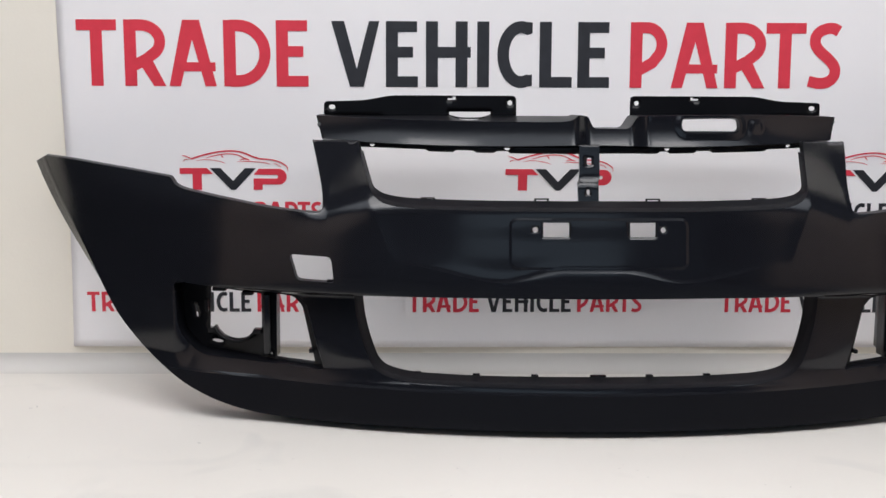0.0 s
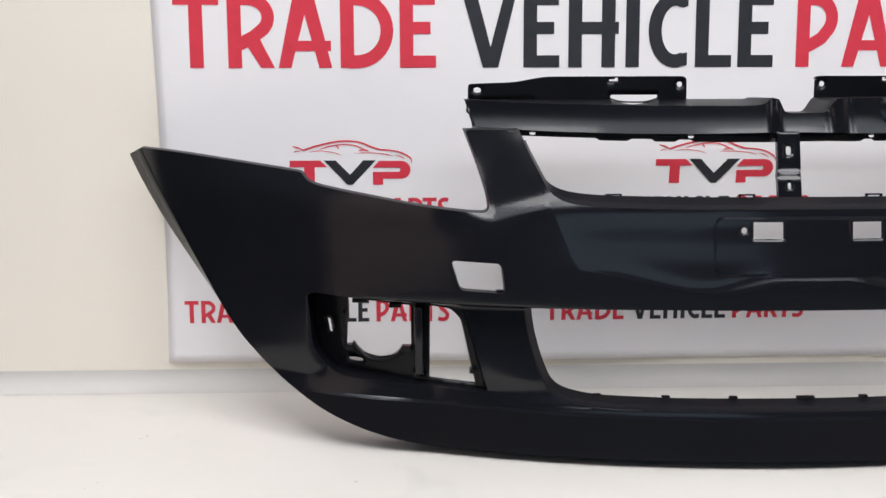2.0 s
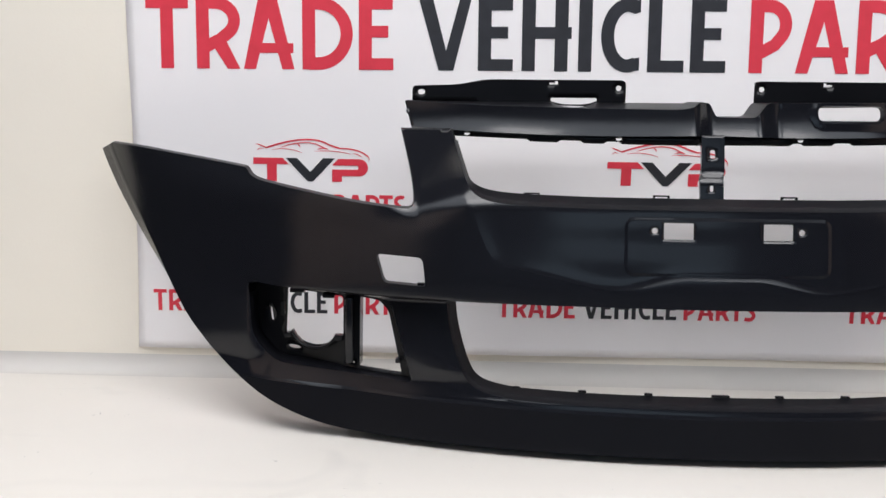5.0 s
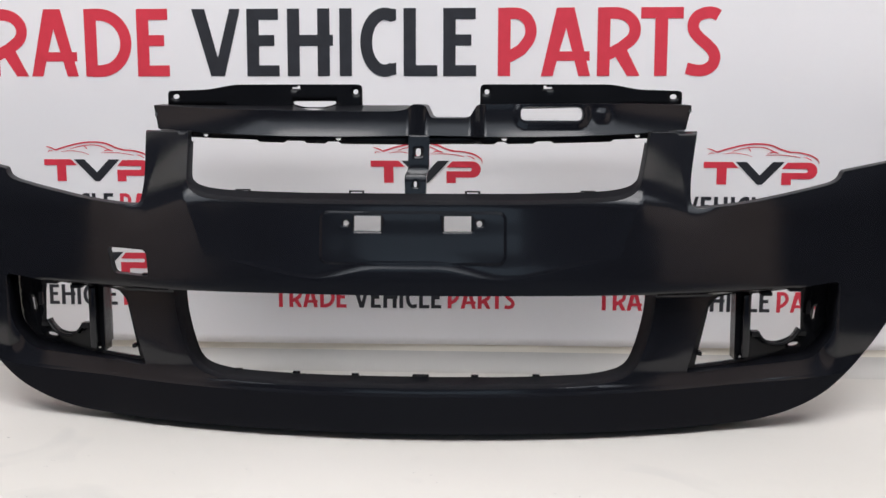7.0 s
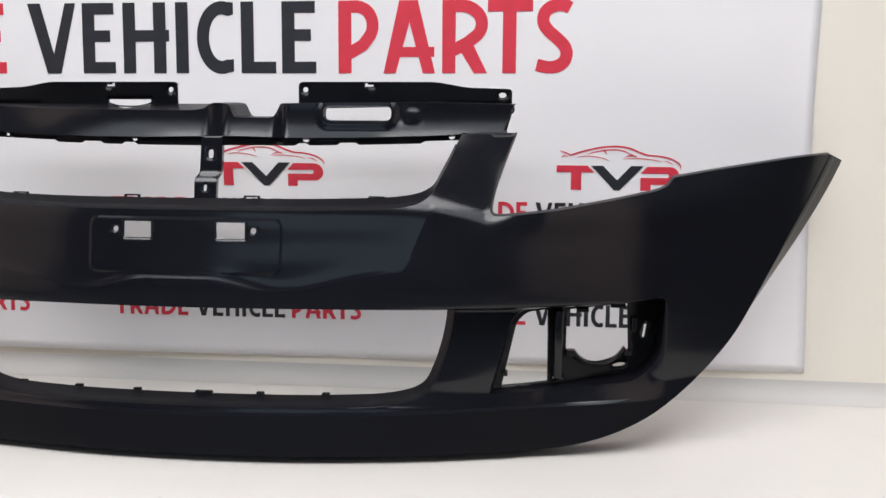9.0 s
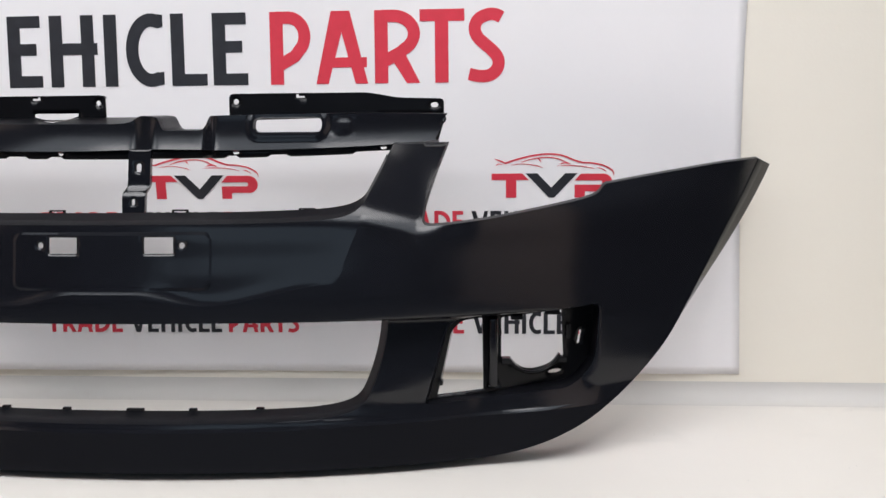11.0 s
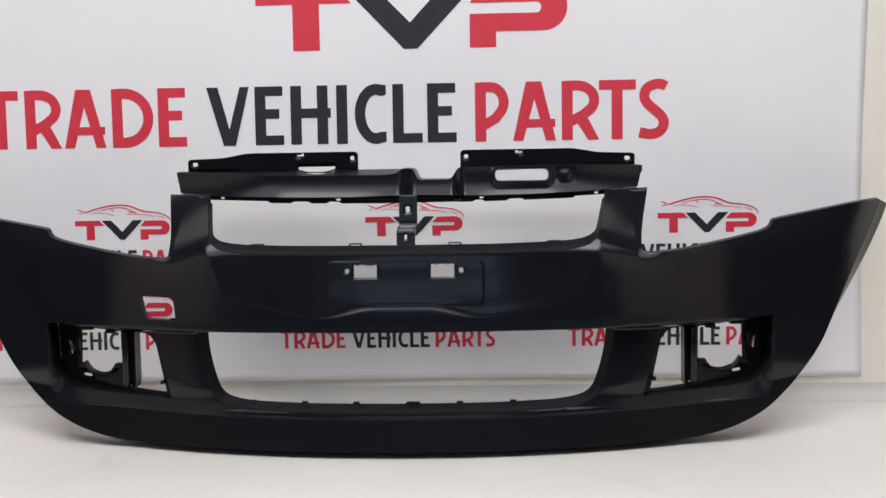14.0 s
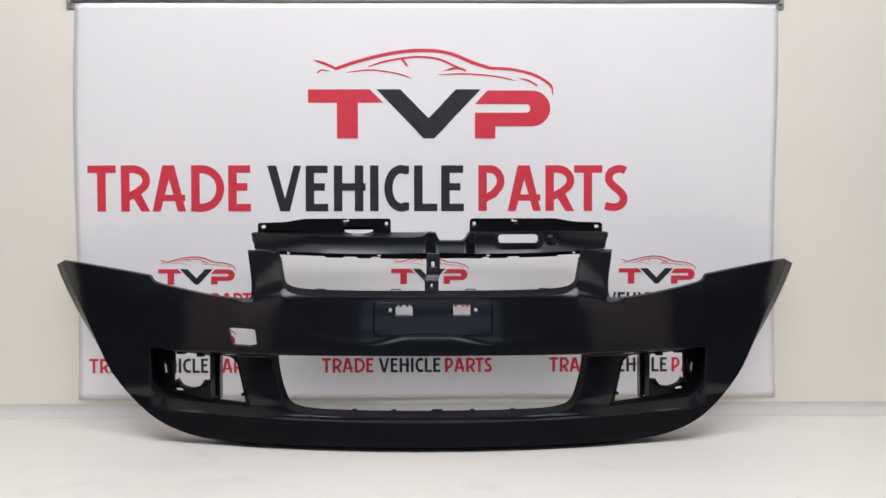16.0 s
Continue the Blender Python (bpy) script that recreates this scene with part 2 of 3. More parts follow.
bm = bmesh.new()
rows = []
for k in range(55):
    x = -1.35 + 2.7 * k / 54
    r = 0.03
    curl = [(BACK_Y - r * (1 - math.sin(a)), FLOOR_Z + r * (1 - math.cos(a))) for a in (math.pi / 2 * j / 10 for j in range(11))]
    rows.append([bm.verts.new((x, y - 0.0004, z + 0.0004)) for y, z in curl])
for one, two in zip(rows, rows[1:]):
    for j in range(10):
        bm.faces.new((one[j], one[j + 1], two[j + 1], two[j]))
trim = part("trim", bm, COVE, smooth=True)
tagged(trim, "white floor sheet curling up a little against the wall", "floor edge", kind="structure")
for side, name in ((1, "east"), (-1, "west")):
    # Unseen low partition, added to mirror as a brown patch in the bumper's cheek.
    x0, x1 = sorted((side * 1.5, side * 1.58))
    slab("wall_" + name, x0, x1, -1.9, -0.87, -0.1, 1.25, TAN, "unseen low light brown partition, added for its reflection in the bumper", "wall")
    x0, x1 = sorted((side * W, side * (W + 0.12)))
    slab("wall_" + name + "_2", x0, x1, -D, BACK_Y + 0.13, -0.1, H, ROOM, "unseen plain dark grey side wall", "wall")
# Unseen rear wall, tinted for its reflection and opened for the rear fill.
bm = bmesh.new()
for x0, x1, z0, z1 in ((-W - 0.12, -1.2, -0.1, H), (1.2, W + 0.12, -0.1, H), (-1.2, 1.2, -0.1, 0.82), (-1.2, 1.2, 2.32, H)):
    box(bm, x0, x1, -D - 0.12, -D, z0, z1)
tagged(part("wall_south", bm, SOUTH), "unseen blue-grey wall behind the camera, with an opening for the added rear fill", "wall", kind="structure")
# Frame around the added fill; no window is known here.
bm = bmesh.new()
for x0, x1, z0, z1 in ((-1.2, -1.15, 0.82, 2.32), (1.15, 1.2, 0.82, 2.32), (-1.15, 1.15, 0.82, 0.87), (-1.15, 1.15, 2.27, 2.32)):
    box(bm, x0, x1, -D - 0.09, -D + 0.015, z0, z1, 0.004)
tagged(part("rear_fill_frame", bm, CEIL), "plain grey frame added around the unseen rear fill", "window", kind="structure")
slab("ceiling", -W - 0.12, W + 0.12, -D - 0.12, BACK_Y + 0.25, H, H + 0.1, CEIL, "plain painted ceiling", "ceiling")


# ---- banner ----
BX0, BX1, BZ0, BZ1 = -0.850, 0.832, 0.033, 0.980


def sway(x, z):
    """The cloth's gentle waves and a bulge for a band of shade; towards its edges it lies against the wall."""
    flat = max(ramp(0.026, 0.002, x - BX0), ramp(0.12, 0.01, BX1 - x))
    wave = 0.0015 * math.sin(5.2 * x + 1.1 * z) * (0.3 + 0.7 * (BZ1 - z)) + 0.0011 * math.sin(9.0 * x - 3.0 * z + 1.0) + 0.0011 * math.sin(6.0 * z + 2 * x)
    # Bulge shaped in to imitate the soft shade band seen through the grille.
    wave -= 0.0042 * ramp(0.312 + 0.01 * math.sin(7 * x), 0.348, z) * ramp(0.60, 0.36, z) * ramp(0.55, 0.30, abs(x))
    return wave + flat * (0.0038 - wave)


banner = tagged(new("banner"), "white printed cloth banner hung flat on a cream wall", "banner")
NX, NZ = 120, 70
vs = []
for j in range(NZ + 1):
    for i in range(NX + 1):
        u, w = i / NX, j / NZ
        x, z = BX0 + (BX1 - BX0) * u, BZ0 + (BZ1 - BZ0) * w
        edge = 0.004 * math.sin(7 * z + (0 if u < 0.5 else 2)) * (abs(2 * u - 1) ** 8)
        vs.append((x + edge, sway(x, z), z))
fs = [(j * (NX + 1) + i, j * (NX + 1) + i + 1, (j + 1) * (NX + 1) + i + 1, (j + 1) * (NX + 1) + i) for j in range(NZ) for i in range(NX)]
cloth = put("cloth", vs, fs, CLOTH, banner, "", True)
s = cloth.modifiers.new("thickness", "SOLIDIFY")
s.thickness, s.offset = 0.0012, -1.0


def ribbon(points, width, closed=False):
    """The outline of a stroke of that width (one number, or one for each point) along points."""
    p = np.array(points, float)
    w = np.full(len(p), width, float) if np.isscalar(width) else np.array(width, float)
    d = np.gradient(p, axis=0)
    seg = np.diff(p, axis=0)
    seg /= np.maximum(np.hypot(*seg.T), 1e-9)[:, None]
    n = np.vstack([seg[:1], seg[:-1] + seg[1:], seg[-1:]])
    n /= np.maximum(np.hypot(*n.T), 1e-9)[:, None]
    lean = np.r_[1, np.maximum((n[1:-1] * seg[:-1]).sum(1), 0.5), 1]
    side = np.c_[-n[:, 1], n[:, 0]] * (w / 2 / lean)[:, None]
    return np.vstack([p + side, (p - side)[::-1]])


def arc(cx, cy, rx, ry, a0, a1, n=14):
    return [(cx + rx * math.cos(radians(a0 + (a1 - a0) * k / n)), cy + ry * math.sin(radians(a0 + (a1 - a0) * k / n))) for k in range(n + 1)]


def quad(x0, y0, x1, y1):
    return [(x0, y0), (x1, y0), (x1, y1), (x0, y1)]


# Letters as strokes, 80 units high; each gives its outlines from its left edge.
def letter(c):
    if c == "T":
        return [quad(0, 67, 50, 80), quad(17, 0, 32, 70)]
    if c == "I":
        return [quad(0, 0, 15, 80)]
    if c == "L":
        return [quad(0, 0, 15, 80), quad(10, 0, 41, 13)]
    if c == "E":
        return [quad(0, 0, 15, 80), quad(10, 67, 39, 80), quad(10, 36, 34, 49), quad(10, 0, 40, 13)]
    if c == "H":
        return [quad(0, 0, 15, 80), quad(37, 0, 52, 80), quad(10, 36, 56, 49)]
    if c == "V":
        return [[(0, 80), (16, 80), (31.5, 22), (47, 80), (60, 80), (40, 0), (23, 0)]]
    if c == "A":
        return [[(-1, 0), (13, 0), (29, 58), (37, 80), (17, 80)], [(44, 0), (58, 0), (38, 80), (24, 80), (27, 62)], [(14, 18), (57, 18), (57, 29), (15, 29)]]
    if c == "C":
        return [ribbon(arc(30, 40, 22.5, 33.5, 62, 298, 22), [13] + [14.5] * 21 + [13]), [(38, 64), (44, 66), (44, 79), (33, 80), (30, 67)], [(30, 13), (33, 0), (44, 2), (44, 16), (38, 15)]]
    if c == "D":
        return [quad(0, 0, 15, 80), ribbon([(8, 73.5)] + arc(18, 40, 33.5, 33.5, 90, -90, 18) + [(8, 6.5)], 14)]
    if c == "P":
        return [quad(0, 0, 15, 80), ribbon([(8, 73.5), (20, 73.5)] + arc(21, 53, 18.5, 20.5, 85, -35, 12) + [(28, 31), (12, 22)], 13.5)]
    if c == "R":
        return [quad(0, 0, 15, 80), ribbon([(8, 73.5), (18, 73.5)] + arc(21, 54, 23.5, 19.5, 85, -40, 12) + [(28, 33), (12, 25)], 13.5), [(20, 25), (35, 31), (51, 0), (36, 0)]]
    if c == "S":
        return [ribbon(glide([(39, 70), (33, 73), (25, 73.3), (15, 69.5), (10, 62), (10.5, 53), (16.5, 45), (26, 37), (33.5, 29), (36, 21), (33, 12.5), (25, 7.3), (15, 6.5), (3, 9)], 4), 13.5)]
    return []


# Left edges of the letters of the three words, in units.
WORDS = [("TRADE", RED, (-1, 58, 114, 181.5, 247)), ("VEHICLE", INK, (316, 384, 434, 498, 523, 576, 624)), ("PARTS", RED, (690, 743, 809, 860, 912))]


def print_mesh(name, outlines, x0, z0, unit, mat, label):
    pts, faces = [], []
    for o in outlines:
        s = len(pts)
        o = [tuple(p) for p in o]
        a = sum(p[0] * q[1] - q[0] * p[1] for p, q in zip(o, o[1:] + o[:1]))
        o = o if a > 0 else o[::-1]
        pts += [Vector(p) for p in o]
        faces.append(list(range(s, s + len(o))))
    edges = [(f[i - 1], f[i]) for f in faces for i in range(len(f))]
    v, _, f, _, _, _ = delaunay_2d_cdt(pts, edges, [], 0, 1e-4)
    flat = np.array([tuple(p) for p in v])
    mids = np.array([flat[list(t)].mean(0) for t in f])
    ok = np.zeros(len(f), bool)
    for o in outlines:
        ok |= inside(mids, np.array(o, float))
    f = [t for t, keep in zip(f, ok) if keep]
    world_pts = []
    for p in v:
        x, z = x0 + p[0] * unit, z0 + p[1] * unit
        world_pts.append((x, sway(x, z) - 0.0007, z))
    return put(name, world_pts, f, mat, banner, label)


def glide(points, n=6):
    """A smooth line through the points."""
    p = [Vector(q) for q in points]
    p = [2 * p[0] - p[1]] + p + [2 * p[-1] - p[-2]]
    out = []
    for i in range(1, len(p) - 2):
        for k in range(n):
            t = k / n
            a, b, c, d = p[i - 1:i + 3]
            out.append(0.5 * (2 * b + (c - a) * t + (2 * a - 5 * b + 4 * c - d) * t * t + (3 * b - a - 3 * c + d) * t ** 3))
    return [tuple(q) for q in out] + [tuple(p[-2])]


def taper(points, wide, ends=(0.3, 0.3)):
    line = glide(points)
    k = len(line) - 1
    w = [wide * min(1.0, ends[0] + 3.0 * i / k, ends[1] + 3.0 * (k - i) / k) for i in range(k + 1)]
    return ribbon(line, w)


def lockup(x0, z0, scale):
    unit = 0.001354 * scale
    size = "large" if scale == 1 else "small"
    for word, mat, lefts in WORDS:
        shapes = [[(x + dx, y * (1.017 if word == "TRADE" else 1.01)) for x, y in o] for c, dx in zip(word, lefts) for o in letter(c)]
        print_mesh("printed_word", shapes, x0, z0, unit, mat, f"{size} {'red' if mat is RED else 'black'} printed word {word}")
    bar = [(389, 215), (498, 215), (522, 191.5), (477, 191.5), (477, 128.5), (440, 128.5), (440, 191.5), (389, 191.5)]
    print_mesh("printed_emblem", [bar], x0, z0, unit, RED, f"{size} red angular emblem shape")
    vee = [(510, 215), (552, 215), (602, 164), (650, 215), (694, 215), (612, 128.5), (593, 128.5)]
    print_mesh("printed_emblem", [vee], x0, z0, unit, INK, f"{size} black chevron emblem shape")
    bow = ([(706, 213), (785, 213)] + arc(785, 181.5, 32.5, 31.5, 90, -90, 16) + [(720, 150), (720, 128.5), (684, 128.5), (684, 174), (776, 174)]
           + arc(776, 181.5, 6, 7.5, -90, 90, 8) + [(684, 189)])
    print_mesh("printed_emblem", [bow], x0, z0, unit, RED, f"{size} red looped emblem shape")
    lines = [taper([(437, 251), (480, 265), (540, 279), (595, 283.5), (640, 278), (680, 262), (712, 252)], 6, (0.9, 0.9)),
             taper([(708, 252.5), (750, 250), (790, 240), (818, 222), (822, 205)], 5, (0.9, 0.2)),
             taper([(398, 267), (420, 260), (439, 251)], 4.5, (0.1, 0.9)),
             taper([(496, 255), (530, 265), (580, 272), (620, 268), (650, 255), (668, 248)], 3.6, (0.5, 1.0)),
             taper([(628, 247), (650, 252), (668, 249)], 4.0, (0.1, 0.6)),
             taper([(458, 245), (500, 249), (545, 243), (572, 234)], 2.4, (0.4, 0.4)),
             taper([(619, 241), (670, 242), (720, 238), (753, 231)], 2.6, (0.3, 0.5)),
             taper([(761, 235), (780, 230), (795, 221)], 3.0, (0.1, 0.6)),
             taper([(405, 243), (413, 249), (428, 247)], 2.6, (0.5, 0.3)),
             taper([(555, 268), (560, 262), (566, 254)], 4.0, (0.9, 0.1))]
    print_mesh("printed_outline", lines, x0, z0, unit, RED, f"{size} red line drawing of a car roofline")


lockup(-0.819, 0.484, 1.0)
for x0 in (-0.820, -0.261, 0.287):
    lockup(x0, 0.2535, 0.316)
    lockup(x0, 0.0955, 0.316)


def rod(name, a, b, r, mat, label, category):
    bm = bmesh.new()
    a, b = Vector(a), Vector(b)
    m = Matrix.Translation((a + b) / 2) @ (b - a).to_track_quat("Z", "Y").to_matrix().to_4x4()
    bmesh.ops.create_cone(bm, cap_ends=True, segments=16, radius1=r, radius2=r, depth=(b - a).length, matrix=m)
    return tagged(part(name, bm, mat, None, "", True), label, category)


rod("banner_rod", (BX0 - 0.012, 0.001, BZ1 + 0.007), (BX1 + 0.012, 0.001, BZ1 + 0.007), 0.0045, METAL, "thin grey rod along the top edge of the banner", "rod")
for x in (BX0 - 0.008, BX1 + 0.008):
    hook = tagged(new("wall_hook"), "small grey wall hook holding the end of the banner rod", "hook", "hooks of the banner rod")
    bm = bmesh.new()
    box(bm, x - 0.009, x + 0.009, BACK_Y - 0.004, BACK_Y, BZ1 - 0.012, BZ1 + 0.026, 0.001)
    part("wall_plate", bm, METAL, hook)
    bm = bmesh.new()
    box(bm, x - 0.004, x + 0.004, -0.005, BACK_Y - 0.004, BZ1 - 0.003, BZ1 + 0.003, 0.001)
    box(bm, x - 0.004, x + 0.004, -0.007, -0.0035, BZ1 - 0.002, BZ1 + 0.013, 0.001)
    part("arm", bm, METAL, hook)

# ---- bumper ----
bumper = tagged(new("car_bumper"), "unpainted black plastic front car bumper cover resting on the white floor", "bumper")

SECTION_Z = (-0.05, 0.0, 0.03, 0.047, 0.062, 0.09, 0.14, 0.175, 0.195, 0.215, 0.25, 0.28, 0.297, 0.308, 0.32, 0.335, 0.35, 0.39, 0.45)
SECTION_Y = (0.004, 0.008, 0.0135, 0.017, 0.0190, 0.0135, 0.0060, 0.0010, 0.0000, 0.0008, 0.0050, 0.0112, 0.0175, 0.0255, 0.0370, 0.0530, 0.0690, 0.111, 0.174)
SLOPES = np.gradient(SECTION_Y, SECTION_Z)


def section(z):
    z = min(max(z, SECTION_Z[0]), SECTION_Z[-1] - 1e-6)
    i = int(np.searchsorted(SECTION_Z, z, "right")) - 1
    h = SECTION_Z[i + 1] - SECTION_Z[i]
    t = (z - SECTION_Z[i]) / h
    return ((2 * t ** 3 - 3 * t * t + 1) * SECTION_Y[i] + (t ** 3 - 2 * t * t + t) * h * SLOPES[i]
            + (3 * t * t - 2 * t ** 3) * SECTION_Y[i + 1] + (t ** 3 - t * t) * h * SLOPES[i + 1])


PLATE = (0.006, 0.2605, 0.121, 0.034, 0.011)


def chin(x):
    """Height of the line where the grained lip begins."""
    return 0.0475 + 0.03 * x * x


def fold(a):
    """Height of the moulded fold across the nose, a from its middle."""
    return 0.2215 - 0.0135 * ramp(0.035, 0.120, a) + 0.0235 * ramp(0.118, 0.275, a)


def crease(z):
    """Half width of the nose panel, where its side edges run up to the grille corners."""
    return 0.270 + 0.40 * (z - 0.225)


def skin(x, z):
    """How far back the bumper's outer skin lies."""
    a = abs(x)
    fade = 1 - ramp(0.40, 0.86, a)
    zs = z - 0.06 * x * x * ramp(0.12, 0.06, z)
    zs += (0.26 * (min(max(a, 0.306), 0.368) - 0.352) - 0.022 * ramp(0.372, 0.45, a)) * ramp(0.26, 0.30, z) * ramp(0.39, 0.33, z)
    y = -0.385 + 0.35 * x * x + 0.14 * x ** 4 + section(zs) * fade
    y += 0.031 * ramp(0.606, 0.575, a) * ramp(0.186, 0.177, z) * min(max((z - 0.058) / 0.118, 0.0), 1.0)
    y += 0.075 * (z - 0.2 - math.hypot(z - 0.2, 0.035)) * ramp(0.42, 0.60, a)
    y += 0.09 * (0.36 - a) * ramp(0.186, 0.177, z) * ramp(0.050, 0.125, z) * ramp(0.445, 0.425, a)
    side = ramp(0.62, 0.5, a)
    y += 0.0011 * ramp(0.0525, 0.0610, z - 0.02 * x * x) * ramp(0.340, 0.260, a)
    y += 0.0015 * side * (min(max((z - chin(x)) / 0.004, 0.0), 1.0) - ramp(0.025, 0.085, z))
    inner = crease(z) - a
    if inner > 0:
        low = fold(a)
        lift = min(max((z - low) / 0.034, 0.0), 1.0)
        y += 0.0018 * ramp(low - 0.005, low + 0.0130, z) * ramp(0.150, 0.08, a) * ramp(0.335, 0.250, z)
        y += 0.0002 * ramp(low - 0.0022, low + 0.0054, z) * ramp(0.09, 0.13, a) * ramp(0.0, 0.02, inner) * ramp(0.335, 0.250, z)
        y += 0.10 * 0.030 * (1 - math.exp(-inner / 0.030)) * (1 - (1 - lift) ** 4) * ramp(0.36, 0.29, z)
    if a < 0.16 and 0.2 < z < 0.32:
        y -= 0.0011 * ramp(0.0014, -0.0034, box_distance(x, z, *PLATE))
    return y


HALF = [(0.40, 0.0, 0.1), (0.47, 0.003), (0.53, 0.017), (0.59, 0.040), (0.65, 0.076), (0.71, 0.130), (0.757, 0.197), (0.80, 0.262), (0.838, 0.325),
        (0.863, 0.368, 0.002), (0.80, 0.364), (0.68, 0.350), (0.612, 0.341, 0.004), (0.603, 0.330, 0.008), (0.587, 0.3245, 0.01),
        (0.545, 0.317), (0.50, 0.310), (0.457, 0.303), (0.40, 0.297), (0.373, 0.296, 0.024), (0.374, 0.315), (0.379, 0.336), (0.387, 0.362),
        (0.399, 0.397, 0.002), (0.331, 0.397, 0.002), (0.320, 0.365), (0.311, 0.342), (0.303, 0.322), (0.285, 0.310), (0.25, 0.3056), (0.15, 0.3037)]


def mirror(points):
    return [(-p[0], *p[1:]) for p in reversed(points)]


OUTLINE = rounded(HALF + mirror(HALF))
GRILLE_HALF = [(0.15, 0.058), (0.255, 0.060), (0.300, 0.071), (0.317, 0.108), (0.328, 0.150), (0.331, 0.185, 0.008), (0.15, 0.187)]
LOWER_GRILLE = rounded(GRILLE_HALF + mirror(GRILLE_HALF))
FOG = [(0.604, 0.189, 0.010), (0.598, 0.112, 0.02), (0.567, 0.081, 0.02), (0.374, 0.071, 0.006), (0.402, 0.170, 0.010), (0.420, 0.179, 0.010)]
SLOT = rounded([(-0.421, 0.239, 0.007), (-0.410, 0.203, 0.007), (-0.356, 0.2015, 0.004), (-0.360, 0.237, 0.008)])
HOLES = [LOWER_GRILLE, rounded(FOG), rounded(mirror(FOG)), SLOT]
for side in (-1, 1):
    HOLES.append(disc_loop(PLATE[0] + side * 0.0865, 0.2795, 0.0037, 0.0037))
    HOLES.append(box_loop(PLATE[0] + side * 0.0585, 0.2795, 0.0175, 0.0098, 0.001))


def outer_rim(x, z, nx, nz):
    a = abs(x)
    if z > 0.34 and 0.32 < a < 0.41 and nz > 0.8:
        return None
    if a > 0.60 and math.copysign(1, x) * nx > 0.45:
        k = ramp(0.10, 0.36, z)
        return (math.copysign(0.021 * k + 0.0005, x), 0.012 + 0.004 * k, -0.009 * k)
    if z < 0.1 and nz < 0:
        return (0, 0.06, min(0.0, -0.0115 + 0.12 * max(a - 0.40, 0)))
    if a < 0.325 and z > 0.29:
        return (0.003 * nx, 0.018, 0.013 * max(nz, 0.1))
    return (0.002 * nx, 0.012, 0.002 * nz)


def grille_rim(x, z, nx, nz):
    return (0.011 * nx, 0.022, 0.011 * nz if nz > 0 else 0.003 * nz)


def fog_rim(x, z, nx, nz):
    return (0.005 * nx, 0.025, 0.005 * nz)


def slot_rim(x, z, nx, nz):
    return (0.001 * nx, 0.012, 0.001 * nz)


def strip(points, dx, dz):
    """A closed loop along an open line and back beside it."""
    return np.array(points + [(x + dx, z + dz) for x, z in reversed(points)])


chin_line = [(x, chin(x)) for x in (-0.62 + 1.24 * k / 60 for k in range(61))]
fold_line = [(x, fold(abs(x))) for x in (-0.268 + 0.536 * k / 72 for k in range(73))]
creases = [strip(chin_line, 0, 0.004), strip(fold_line, 0, -0.004), strip([(x, z + 0.0018) for x, z in fold_line], 0, 0.0036), box_loop(PLATE[0], PLATE[1], PLATE[2] + 0.001, PLATE[3] + 0.001, PLATE[4] + 0.001),
           box_loop(PLATE[0], PLATE[1], PLATE[2] - 0.003, PLATE[3] - 0.003, PLATE[4] - 0.003)]
for side in (1, -1):
    edge_line = [(side * crease(z), z) for z in (0.252 + 0.052 * k / 12 for k in range(13))]
    creases.append(strip(edge_line, side * 0.004, 0))
sheet("shell", OUTLINE, HOLES, skin, PLASTIC, bumper, "satin black moulded outer skin", {0: outer_rim, 1: grille_rim, 2: fog_rim, 3: fog_rim, 4: slot_rim}, creases, 0.0042, 0.0018,
      zone=lambda x, z: z < chin(x) and abs(x) < 0.70, zone_mat=PLASTIC_GRAIN, exact=True)

# backs of the fog lamp pockets
BACK = [(0.609, 0.193, 0.006), (0.603, 0.108, 0.02), (0.569, 0.075, 0.02), (0.367, 0.065, 0.006), (0.397, 0.172, 0.008), (0.418, 0.184, 0.008)]
LAMP = [(0.470, 0.174, 0.003), (0.470, 0.121, 0.003), (0.480, 0.119, 0.003), (0.490, 0.108), (0.512, 0.102), (0.536, 0.107), (0.546, 0.114, 0.003), (0.556, 0.114, 0.003), (0.553, 0.178, 0.003)]
CELL = [(0.407, 0.160, 0.006), (0.389, 0.0785, 0.002), (0.447, 0.0815, 0.002), (0.446, 0.1755, 0.003), (0.420, 0.173, 0.006)]


def pocket(x, z):
    return -0.385 + 0.35 * x * x + 0.14 * x ** 4 + 0.036


def tube_rim(x, z, nx, nz):
    deep = 0.060 if nx * math.copysign(1, x) > 0.3 else 0.022
    return (0.001 * nx, deep, 0.001 * nz) if nz < 0.5 else None


